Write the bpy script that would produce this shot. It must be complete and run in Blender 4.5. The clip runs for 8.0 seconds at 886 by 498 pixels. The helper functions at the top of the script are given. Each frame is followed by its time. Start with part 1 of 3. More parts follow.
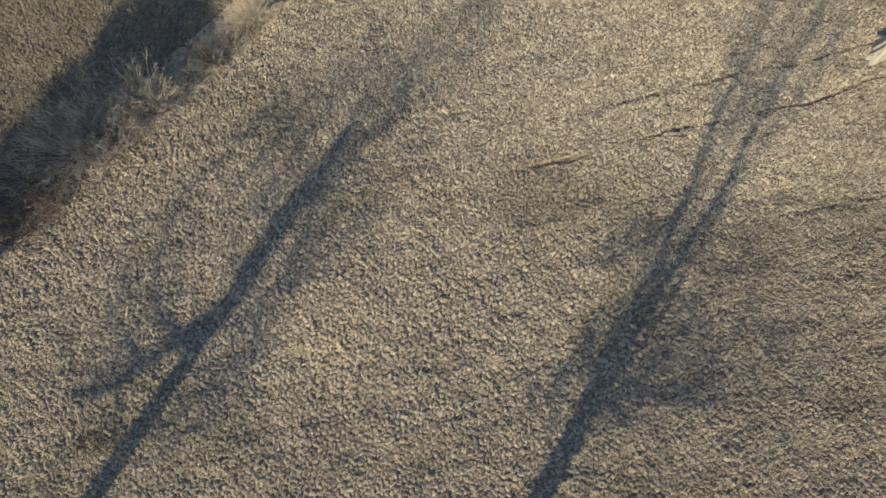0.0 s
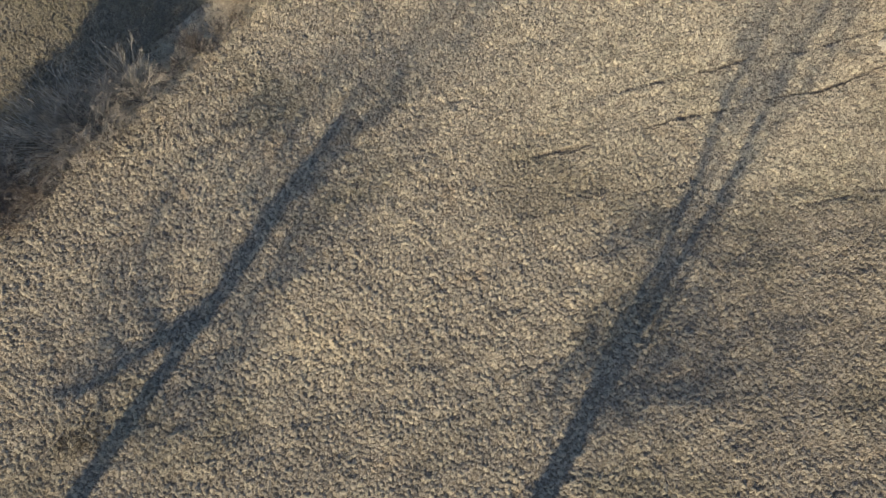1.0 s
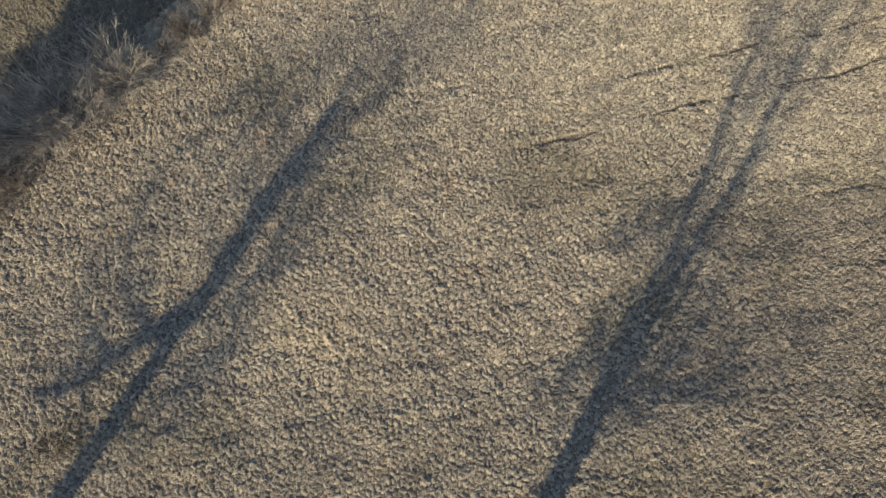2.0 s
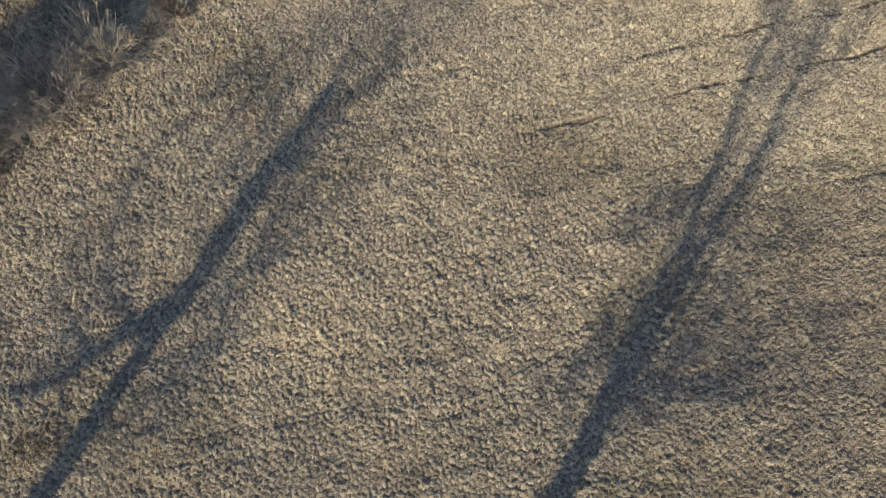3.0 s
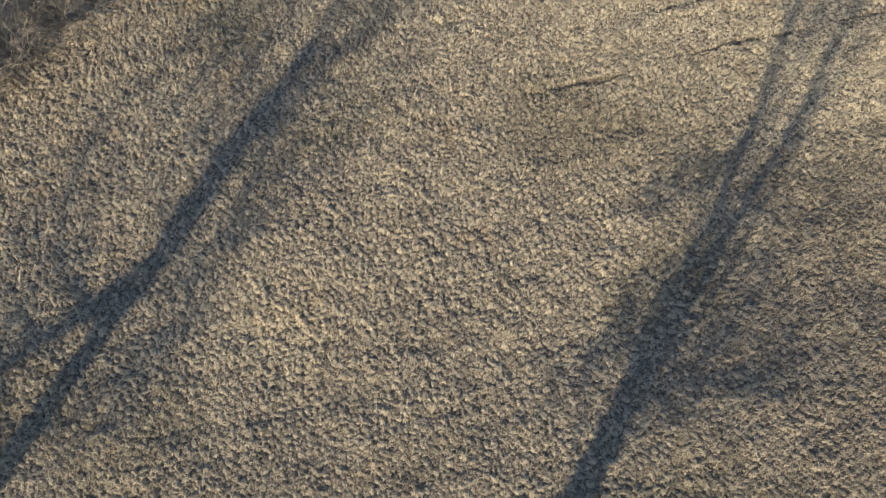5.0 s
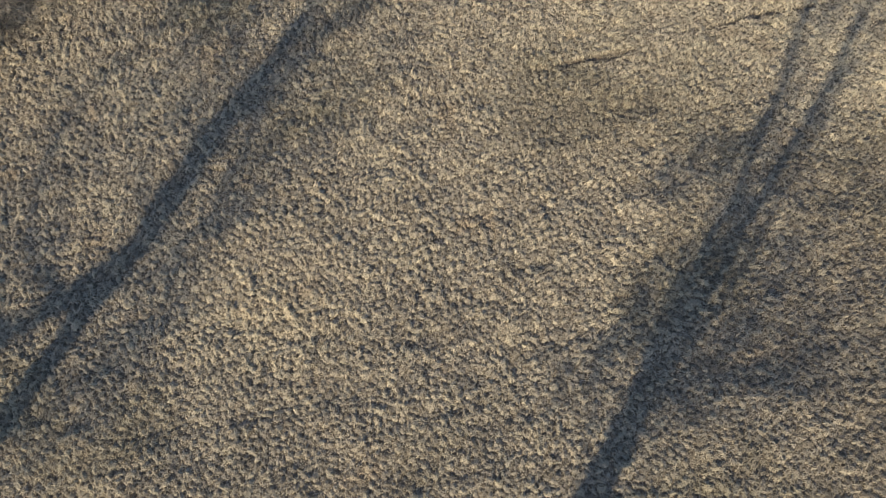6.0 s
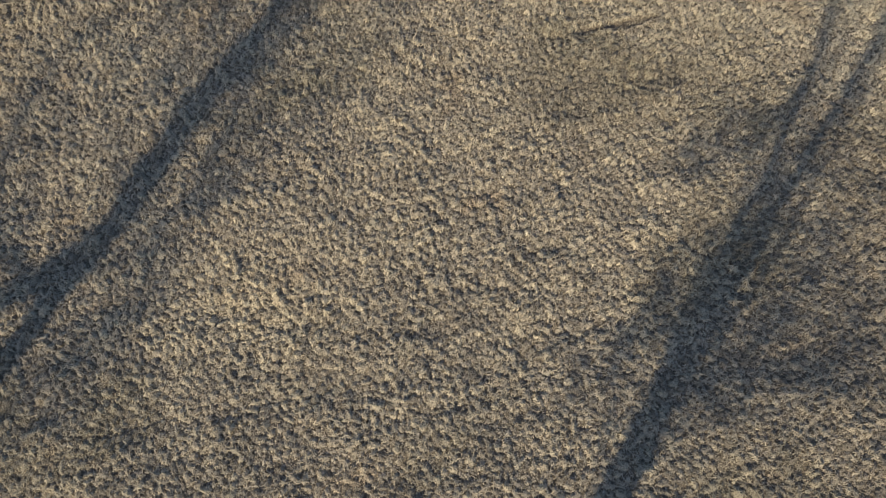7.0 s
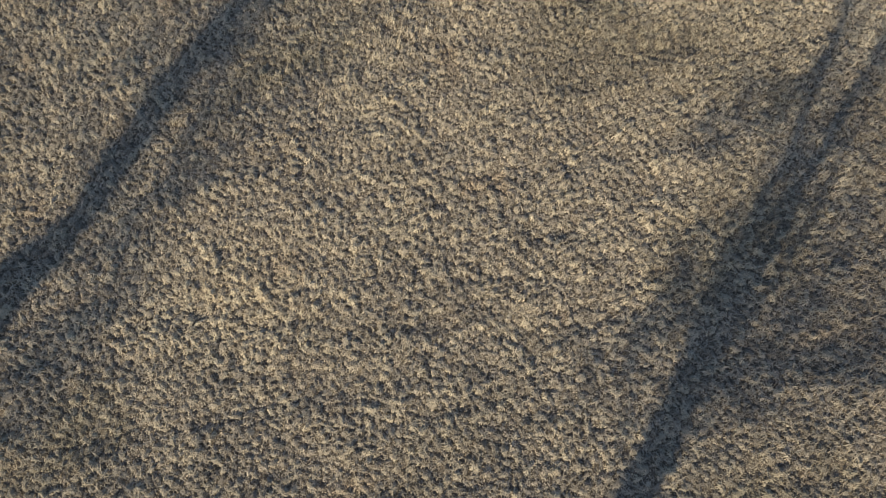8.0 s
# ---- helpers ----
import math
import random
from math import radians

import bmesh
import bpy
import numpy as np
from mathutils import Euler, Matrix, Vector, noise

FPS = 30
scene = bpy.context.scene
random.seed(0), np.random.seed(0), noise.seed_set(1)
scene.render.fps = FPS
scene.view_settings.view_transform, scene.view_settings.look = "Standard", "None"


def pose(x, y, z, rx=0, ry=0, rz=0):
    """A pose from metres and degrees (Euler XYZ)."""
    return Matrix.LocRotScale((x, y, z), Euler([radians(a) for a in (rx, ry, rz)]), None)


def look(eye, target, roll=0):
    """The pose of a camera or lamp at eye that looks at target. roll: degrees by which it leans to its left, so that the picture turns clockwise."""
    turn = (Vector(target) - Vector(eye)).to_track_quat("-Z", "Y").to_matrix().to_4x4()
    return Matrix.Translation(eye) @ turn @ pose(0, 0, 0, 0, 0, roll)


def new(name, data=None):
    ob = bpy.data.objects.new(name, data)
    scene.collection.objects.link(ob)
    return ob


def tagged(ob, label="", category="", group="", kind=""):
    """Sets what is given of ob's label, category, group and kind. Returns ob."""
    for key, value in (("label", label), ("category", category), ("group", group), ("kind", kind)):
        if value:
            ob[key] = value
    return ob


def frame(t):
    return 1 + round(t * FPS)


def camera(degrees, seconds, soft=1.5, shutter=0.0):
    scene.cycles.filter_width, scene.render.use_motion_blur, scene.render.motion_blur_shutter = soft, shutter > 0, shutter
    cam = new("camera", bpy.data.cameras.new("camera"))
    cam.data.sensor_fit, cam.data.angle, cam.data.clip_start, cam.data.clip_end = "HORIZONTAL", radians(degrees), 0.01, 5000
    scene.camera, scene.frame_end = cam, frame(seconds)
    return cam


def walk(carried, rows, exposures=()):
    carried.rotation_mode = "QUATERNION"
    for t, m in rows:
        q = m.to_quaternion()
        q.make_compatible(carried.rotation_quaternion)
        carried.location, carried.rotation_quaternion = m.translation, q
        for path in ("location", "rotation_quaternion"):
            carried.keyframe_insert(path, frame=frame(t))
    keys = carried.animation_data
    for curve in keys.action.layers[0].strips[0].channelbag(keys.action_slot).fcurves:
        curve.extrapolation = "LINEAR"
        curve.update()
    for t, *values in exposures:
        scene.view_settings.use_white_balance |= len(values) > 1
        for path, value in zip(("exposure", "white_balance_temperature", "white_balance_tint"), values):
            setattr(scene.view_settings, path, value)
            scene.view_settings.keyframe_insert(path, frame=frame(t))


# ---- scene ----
# the camera: a slow, almost straight descent, looking steeply down
cam = camera(73.7, 8.0, soft=0.5)
ROWS = [  # seconds, x, y, z, tilt away from straight down, roll, turn
    (0, 0.000, 0.000, 16.000, 11.162, -0.050, 0.000),
    (0.5, 0.040, -0.044, 15.688, 11.218, -0.029, -0.042),
    (1, 0.074, -0.096, 15.351, 11.280, 0.000, -0.126),
    (1.5, 0.075, -0.132, 14.992, 11.305, 0.003, -0.209),
    (3, 0.086, -0.245, 13.799, 11.289, -0.064, -0.205),
    (3.5, 0.123, -0.297, 13.353, 11.295, -0.173, -0.066),
    (4, 0.136, -0.361, 12.910, 11.313, -0.315, 0.114),
    (4.5, 0.147, -0.412, 12.461, 11.330, -0.408, 0.343),
    (6, 0.169, -0.553, 11.145, 11.448, -0.423, 0.264),
    (6.5, 0.131, -0.595, 10.654, 11.428, -0.363, 0.572),
    (7, 0.104, -0.674, 10.120, 11.420, -0.255, 0.469),
    (7.5, 0.098, -0.705, 9.644, 11.435, -0.225, -0.807),
    (8, 0.094, -0.720, 9.243, 11.496, -0.129, -0.749),
]
EXPOSURE = 0.55
walk(cam, [(t, pose(x, y, z, tilt, 0, turn) @ pose(0, 0, 0, 0, 0, roll)) for t, x, y, z, tilt, roll, turn in ROWS], [(0, EXPOSURE), (4.5, EXPOSURE), (8, EXPOSURE - 0.28)])

# ---- light: a low winter sun in a clear sky ----
SUN_UP = 25.0                                  # degrees above the horizon
SHADE = Vector((0.515, 0.857, 0.0))            # the way that shadows fall
ACROSS = Vector((0.857, -0.515, 0.0))          # to the right of it
COT = 1.0 / math.tan(radians(SUN_UP))

world = bpy.data.worlds.new("sky")
scene.world = world
world.use_nodes = True
sky = world.node_tree.nodes.new("ShaderNodeTexSky")
sky.sky_type, sky.sun_disc = "NISHITA", False
sky.ozone_density = 3.2
sky.sun_elevation, sky.sun_rotation = radians(SUN_UP), radians(211.0)
back = world.node_tree.nodes["Background"]
back.inputs["Strength"].default_value = 0.134
world.node_tree.links.new(sky.outputs["Color"], back.inputs["Color"])

lamp = bpy.data.lights.new("sun", "SUN")
lamp.energy, lamp.angle, lamp.color = 5.8, radians(0.75), (1.0, 0.875, 0.63)
ray = Vector((SHADE.x * math.cos(radians(SUN_UP)), SHADE.y * math.cos(radians(SUN_UP)), -math.sin(radians(SUN_UP))))
sun = new("sun", lamp)
sun.matrix_world = look((-20, -30, 30), Vector((-20, -30, 30)) + ray)


# ---- materials ----
def material(name, colors, scale, rough=0.8, island=0.0, bump=0.0, bump_scale=60.0, through_light=0.0, patch=0.35, attr=None, attr_color=None):
    """A matt natural surface: a ramp of colours over two scales of noise and each piece's own chance, fine relief, and light that shines through thin blades."""
    m = bpy.data.materials.new(name)
    m.use_nodes = True
    n, l = m.node_tree.nodes, m.node_tree.links
    shade = n["Principled BSDF"]
    shade.inputs["Roughness"].default_value = rough
    shade.inputs["Specular IOR Level"].default_value = 0.25
    where = n.new("ShaderNodeTexCoord")
    big, fine = n.new("ShaderNodeTexNoise"), n.new("ShaderNodeTexNoise")
    for node, s, d in ((big, scale, 4.0), (fine, scale * 14.0, 5.0)):
        node.inputs["Scale"].default_value, node.inputs["Detail"].default_value = s, d
        l.new(where.outputs["Object"], node.inputs["Vector"])
    blend = n.new("ShaderNodeMix")
    blend.data_type = "FLOAT"
    blend.inputs[0].default_value = patch
    l.new(fine.outputs["Fac"], blend.inputs[2])
    l.new(big.outputs["Fac"], blend.inputs[3])
    value = blend.outputs[0]
    if island:
        geo, own = n.new("ShaderNodeNewGeometry"), n.new("ShaderNodeMix")
        own.data_type = "FLOAT"
        own.inputs[0].default_value = island
        l.new(value, own.inputs[2])
        l.new(geo.outputs["Random Per Island"], own.inputs[3])
        value = own.outputs[0]
    ramp = n.new("ShaderNodeValToRGB")
    ramp.color_ramp.interpolation = "LINEAR"
    spread = ramp.color_ramp.elements
    while len(spread) < len(colors):
        spread.new(0.5)
    for i, c in enumerate(colors):
        spread[i].position = 0.18 + 0.64 * i / (len(colors) - 1)
        spread[i].color = (*c, 1)
    l.new(value, ramp.inputs["Fac"])
    color = ramp.outputs["Color"]
    for key, tint in zip(attr or (), attr_color or ()):
        read, mix = n.new("ShaderNodeAttribute"), n.new("ShaderNodeMix")
        read.attribute_name, mix.data_type = key, "RGBA"
        mix.blend_type = "MIX"
        mix.inputs[7].default_value = (*tint, 1)
        l.new(read.outputs["Fac"], mix.inputs[0])
        l.new(color, mix.inputs[6])
        color = mix.outputs[2]
    l.new(color, shade.inputs["Base Color"])
    if bump:
        rough_noise, relief = n.new("ShaderNodeTexNoise"), n.new("ShaderNodeBump")
        rough_noise.inputs["Scale"].default_value, rough_noise.inputs["Detail"].default_value = bump_scale, 6.0
        relief.inputs["Strength"].default_value, relief.inputs["Distance"].default_value = 1.0, bump
        l.new(where.outputs["Object"], rough_noise.inputs["Vector"])
        l.new(rough_noise.outputs["Fac"], relief.inputs["Height"])
        l.new(relief.outputs["Normal"], shade.inputs["Normal"])
    if through_light:
        thin, mix = n.new("ShaderNodeBsdfTranslucent"), n.new("ShaderNodeMixShader")
        mix.inputs[0].default_value = through_light
        l.new(color, thin.inputs["Color"])
        l.new(shade.outputs["BSDF"], mix.inputs[1])
        l.new(thin.outputs["BSDF"], mix.inputs[2])
        l.new(mix.outputs["Shader"], n["Material Output"].inputs["Surface"])
    return m


SOIL = material("soil_and_thatch", [(0.075, 0.059, 0.043), (0.14, 0.112, 0.082), (0.22, 0.18, 0.132)], 0.9, 0.95, bump=0.03, bump_scale=25.0, patch=0.25,
                attr=("sward",), attr_color=((0.30, 0.25, 0.175),))
STRAW = material("dry_grass", [(0.20, 0.165, 0.125), (0.33, 0.275, 0.205), (0.45, 0.385, 0.29), (0.54, 0.47, 0.36)], 0.45, 0.75, island=0.42, through_light=0.18,
                 attr=("green", "rust", "gold", "grey"), attr_color=((0.115, 0.105, 0.05), (0.46, 0.29, 0.14), (0.61, 0.52, 0.365), (0.17, 0.145, 0.115)))
TWIG_TAN = material("tan_twig_bark", [(0.18, 0.15, 0.12), (0.35, 0.298, 0.24), (0.48, 0.415, 0.335)], 1.5, 0.8, island=0.5)
TWIG_BROWN = material("brown_twig_bark", [(0.08, 0.064, 0.054), (0.155, 0.125, 0.104), (0.23, 0.19, 0.158)], 1.5, 0.85, island=0.4)
TWIG_STRAW = material("straw_twig_bark", [(0.24, 0.195, 0.145), (0.42, 0.35, 0.265), (0.56, 0.48, 0.37)], 1.5, 0.8, island=0.5)
NEEDLE = material("evergreen_scale_leaf", [(0.025, 0.04, 0.016), (0.045, 0.065, 0.026), (0.075, 0.095, 0.04)], 1.5, 0.7, island=0.5, through_light=0.1)
BARK = material("grey_brown_bark", [(0.10, 0.08, 0.06), (0.20, 0.165, 0.13), (0.30, 0.26, 0.21)], 2.0, 0.9, bump=0.02, bump_scale=30.0)
BRAMBLE = material("dead_bramble_stalk", [(0.04, 0.03, 0.02), (0.10, 0.075, 0.048), (0.21, 0.165, 0.11)], 2.0, 0.85, island=0.4)
PALE_BARK = material("pale_ridged_bark", [(0.08, 0.068, 0.054), (0.27, 0.24, 0.195), (0.42, 0.38, 0.31)], 9.0, 0.85, bump=0.05, bump_scale=14.0)


# ---- builders ----
def lattice(x, y, size, seed):
    """Smooth chance over the plane, 0 to 1, with lumps of that size."""
    c, k = math.cos(0.9 * seed + 0.5), math.sin(0.9 * seed + 0.5)
    u, v = (c * np.asarray(x) - k * np.asarray(y)) / size, (k * np.asarray(x) + c * np.asarray(y)) / size
    i, j = np.floor(u).astype(np.int64), np.floor(v).astype(np.int64)
    fu, fv = u - i, v - j
    fu, fv = fu * fu * (3 - 2 * fu), fv * fv * (3 - 2 * fv)

    def corner(a, b):
        h = (a * 374761393 + b * 668265263 + seed * 974711) & 0xFFFFFFFF
        h = ((h ^ (h >> 13)) * 1274126177) & 0xFFFFFFFF
        return ((h ^ (h >> 16)) & 0xFFFF) / 65535.0

    low = corner(i, j) * (1 - fu) + corner(i + 1, j) * fu
    high = corner(i, j + 1) * (1 - fu) + corner(i + 1, j + 1) * fu
    return low * (1 - fv) + high * fv


def step(x, a, b):
    t = np.clip((np.asarray(x) - a) / (b - a), 0, 1)
    return t * t * (3 - 2 * t)


def away(x, y, line):
    """The distance from the points to a broken line."""
    best = np.full(np.shape(x), 1e9)
    for (ax, ay), (bx, by) in zip(line, line[1:]):
        dx, dy = bx - ax, by - ay
        k = np.clip(((x - ax) * dx + (y - ay) * dy) / (dx * dx + dy * dy), 0, 1)
        best = np.minimum(best, np.hypot(x - ax - k * dx, y - ay - k * dy))
    return best


def part(name, mesh, mat, parent=None, label=""):
    ob = new(name, mesh)
    if mat:
        mesh.materials.append(mat)
    if parent:
        ob.parent = parent
    return tagged(ob, label)


def shell(name, points, faces, smooth=True):
    mesh = bpy.data.meshes.new(name)
    mesh.from_pydata([tuple(p) for p in points], [], faces)
    if smooth:
        mesh.polygons.foreach_set("use_smooth", [True] * len(mesh.polygons))
    mesh.update()
    return mesh


class Tubes:
    """Gathers tapered stems of three or more sides for one mesh."""

    def __init__(self):
        self.points, self.faces = [], []

    def stem(self, line, radii, sides=3, ridge=0.0, lobes=None):
        n0 = len(self.points)
        for i, p in enumerate(line):
            d = (line[min(i + 1, len(line) - 1)] - line[max(i - 1, 0)]).normalized()
            u = d.cross(Vector((0.31, 0.22, 0.93)) if abs(d.z) < 0.9 else Vector((1, 0.1, 0))).normalized()
            v = d.cross(u)
            for k in range(sides):
                a = 2 * math.pi * k / sides
                r = radii[i] * (1 + ridge * math.sin(5 * a + i * 0.7) + ridge * 0.6 * math.sin(11 * a + 1.3))
                if lobes:
                    r *= 1 + lobes[i] * (max(0.0, math.cos(2.5 * a + 0.8)) ** 2 + 0.5 * max(0.0, math.cos(3.5 * a)) ** 4)
                self.points.append(p + u * (r * math.cos(a)) + v * (r * math.sin(a)))
        for i in range(len(line) - 1):
            for k in range(sides):
                a, b = n0 + i * sides + k, n0 + i * sides + (k + 1) % sides
                self.faces.append((a, b, b + sides, a + sides))

    def mesh(self, name):
        return shell(name, self.points, self.faces)


def wander(rng, start, way, length, bits, bend=0.25, lift=0.0):
    """A crooked line from start, that turns by chance and rises or droops."""
    line, d = [start.copy()], way.normalized()
    for _ in range(bits):
        d = (d + Vector((rng.gauss(0, bend), rng.gauss(0, bend), rng.gauss(0, bend) + lift))).normalized()
        line.append(line[-1] + d * (length / bits))
    return line


def taper(n, a, b):
    return [a + (b - a) * i / (n - 1) for i in range(n)]


def sprout(rng, tubes, line, count, length, radius, depth, spread=0.9, lift=0.05, since=0.25, tip_bits=2):
    """Side shoots along a line, and shoots of those."""
    n = len(line) - 1
    for _ in range(count):
        k = since + (1 - since) * rng.random()
        i = min(int(k * n), n - 1)
        p = line[i].lerp(line[i + 1], k * n - i)
        d = (line[i + 1] - line[i]).normalized()
        side = d.cross(Vector((rng.gauss(0, 1), rng.gauss(0, 1), rng.gauss(0, 1)))).normalized()
        size = length * (0.5 + 0.7 * rng.random()) * (1.15 - 0.55 * k)
        bits = 3 if depth > 1 else tip_bits
        shoot = wander(rng, p, d + side * spread, size, bits, 0.2, lift)
        tubes.stem(shoot, taper(bits + 1, radius, radius * 0.4), 3)
        if depth > 1:
            sprout(rng, tubes, shoot, 4, size * 0.55, radius * 0.6, depth - 1, spread, lift, 0.25, tip_bits)


# ---- the ground ----
HEDGE = [(-17.5, -2.0), (-11.6, 4.3), (-8.0, 7.9), (-5.6, 10.4), (-1.0, 15.0)]
RUTS = [
    [(16.0, 8.9), (12.96, 8.22), (10.5, 7.5), (7.95, 6.98), (6.45, 6.57), (4.5, 6.03), (2.0, 5.35)],
    [(16.0, 10.2), (12.63, 9.3), (10.4, 8.7), (8.55, 8.4), (6.5, 7.75), (4.8, 7.2), (3.0, 6.8)],
    [(16.0, 5.5), (12.45, 4.7), (11.3, 4.35), (8.5, 3.8)],
]


def beyond_hedge(x, y):
    """1 in the short turf on the far side of the hedge, 0 in the rough field."""
    return step((y - 4.3) * 0.70 - (x + 11.6) * 0.714, 0.3, 1.1)


def rut(x, y):
    x, y = np.asarray(x, float), np.asarray(y, float)
    deep = np.zeros(x.shape)
    on = (x > 1.5) & (x < 16.5) & (y > 3.0) & (y < 11.0)
    if not on.any():
        return deep
    u, v = x[on], y[on]
    wobble = 0.06 * (lattice(u, v, 0.3, 40) - 0.5)
    v = v + 0.3 * (lattice(u, v, 1.4, 42) - 0.5)
    some = np.zeros(u.shape)
    for line, width, force in zip(RUTS, (0.055, 0.05, 0.05), (1.0, 0.85, 0.6)):
        some = np.maximum(some, force * (1 - step(away(u, v, line) + wobble, width * 0.4, width * 1.3)))
    deep[on] = some * (0.15 + 0.85 * step(lattice(u, v, 0.5, 41) + 0.4 * step(u, 9.0, 11.0), 0.35, 0.65))
    return deep


def clumps(x, y, pitch, seed):
    """The nearest of the jittered tussock hearts: how far inside its bounds a place lies, in pitches, its own chance, and the way from it."""
    x, y = 0.82 * np.asarray(x) - 0.572 * np.asarray(y), 0.572 * np.asarray(x) + 0.82 * np.asarray(y)
    ci, cj = np.floor(x / pitch).astype(np.int64), np.floor(y / pitch).astype(np.int64)
    best, next_best, own = np.full(x.shape, 9.0), np.full(x.shape, 9.0), np.zeros(x.shape)
    wx, wy = np.zeros(x.shape), np.zeros(x.shape)
    for di in (-1, 0, 1):
        for dj in (-1, 0, 1):
            i, j = ci + di, cj + dj
            h = (i * 374761393 + j * 668265263 + seed * 974711) & 0xFFFFFFFF
            h = ((h ^ (h >> 13)) * 1274126177) & 0xFFFFFFFF
            h = h ^ (h >> 16)
            px = (i + 0.1 + 0.8 * (h & 255) / 255.0) * pitch
            py = (j + 0.1 + 0.8 * ((h >> 8) & 255) / 255.0) * pitch
            dx, dy = x - px, y - py
            d = np.hypot(dx, dy) / pitch
            near = d < best
            next_best = np.where(near, best, np.minimum(next_best, d))
            best, own = np.where(near, d, best), np.where(near, ((h >> 16) & 255) / 255.0, own)
            wx, wy = np.where(near, dx, wx), np.where(near, dy, wy)
    return next_best - best, own, 0.82 * wx + 0.572 * wy, 0.82 * wy - 0.572 * wx


def pitch(x, y):
    """How wide the tussocks grow: small in the turf, middling on the mown ground, larger in the rough."""
    rough = np.where(0.3 * x + y + 2.5 * lattice(x, y, 1.6, 56) > 5.0, 0.12, 0.136)
    return np.where(beyond_hedge(x, y) > 0.5, 0.11, rough)


def lump(x, y):
    """The dome of a tussock, 0 in the hollows to 1 on the highest, with its chance and outward way."""
    u = x + 0.09 * (lattice(x, y, 0.2, 50) - 0.5) + 0.05 * (lattice(x, y, 0.07, 53) - 0.5)
    v = y + 0.09 * (lattice(x, y, 0.2, 51) - 0.5) + 0.05 * (lattice(x, y, 0.07, 54) - 0.5)
    d, own, wx, wy = clumps(u, v, pitch(x, y), 9)
    tall = (0.4 + 0.6 * step(own, 0.0, 0.2)) * (0.7 + 0.35 * own) * (0.6 + 0.7 * lattice(x, y, 0.45, 52))
    return (0.62 + 0.38 * step(d, 0.2, 0.8)) * step(d, 0.04, 0.31) * tall * (0.75 + 0.5 * lattice(x, y, 0.065, 55)), own, wx, wy


def height(x, y, relief=0.08):
    """The lie of the ground: gentle swells, tussocks and the ruts."""
    near = 1 - step(np.maximum(np.abs(x) - 14.0, np.maximum(y - 11.6, -4.0 - y)), 0.0, 1.5)
    turf = beyond_hedge(x, y)
    mown = step(0.3 * x + y, 5, 9)
    z = 0.14 * (lattice(x, y, 3.1, 1) - 0.5) + 0.04 * (lattice(x, y, 1.1, 2) - 0.5) + 0.03 * (lattice(x, y, 0.4, 3) - 0.5)
    along, athwart = 0.955 * x + 0.297 * y, 0.955 * y - 0.297 * x
    z = z + 0.06 * (1 - turf) * (lattice(0.28 * along, athwart, 0.3, 4) - 0.5)
    z = z + (1 + 0.1 * turf) * (1 - 0.25 * mown) * relief * lump(x, y)[0]
    return near * (z - 0.042 * rut(x, y))


def axis(low, high, pitch, reach):
    inner = list(np.arange(low, high + pitch / 2, pitch))
    out, gap, far = [], pitch, 0.0
    while far < reach:
        gap *= 1.22
        far += gap
        out.append(far)
    return np.array([low - d for d in reversed(out)] + inner + [high + d for d in out])


def sheet():
    xs, ys = axis(-14.4, 14.4, 0.062, 2500), axis(-4.4, 12.0, 0.062, 2500)
    gx, gy = np.meshgrid(xs, ys)
    points = np.stack([gx, gy, height(gx, gy, 0.058) - 0.012], -1).reshape(-1, 3)
    w, h = len(xs), len(ys)
    first = (np.arange(h - 1)[:, None] * w + np.arange(w - 1)[None, :]).ravel()
    quads = np.stack([first, first + 1, first + 1 + w, first + w], -1)
    sward = 0.8 * np.maximum(step(np.abs(gx), 13.5, 15.5), np.maximum(step(gy, 11.0, 12.5), step(-gy, 3.6, 5.0)))
    return packed("ground", points, [quads], [("sward", sward.ravel())])


def packed(name, points, groups, values=()):
    """A mesh from arrays: points, groups of faces with equal corner counts, and named values of the points."""
    mesh = bpy.data.meshes.new(name)
    mesh.vertices.add(len(points))
    mesh.vertices.foreach_set("co", np.ascontiguousarray(points, np.float32).ravel())
    loops = np.concatenate([g.ravel() for g in groups]).astype(np.int32)
    counts = np.concatenate([np.full(len(g), g.shape[1], np.int32) for g in groups])
    mesh.loops.add(len(loops))
    mesh.loops.foreach_set("vertex_index", loops)
    mesh.polygons.add(len(counts))
    mesh.polygons.foreach_set("loop_start", np.concatenate([[0], np.cumsum(counts)[:-1]]).astype(np.int32))
    mesh.polygons.foreach_set("use_smooth", np.ones(len(counts), bool))
    for key, data in values:
        mesh.attributes.new(key, "FLOAT", "POINT").data.foreach_set("value", np.ascontiguousarray(data, np.float32))
    mesh.update(calc_edges=True)
    return mesh


ground = part("ground", sheet(), SOIL)
tagged(ground, "rough winter field of brown soil and thatch with ruts", "ground", kind="structure")


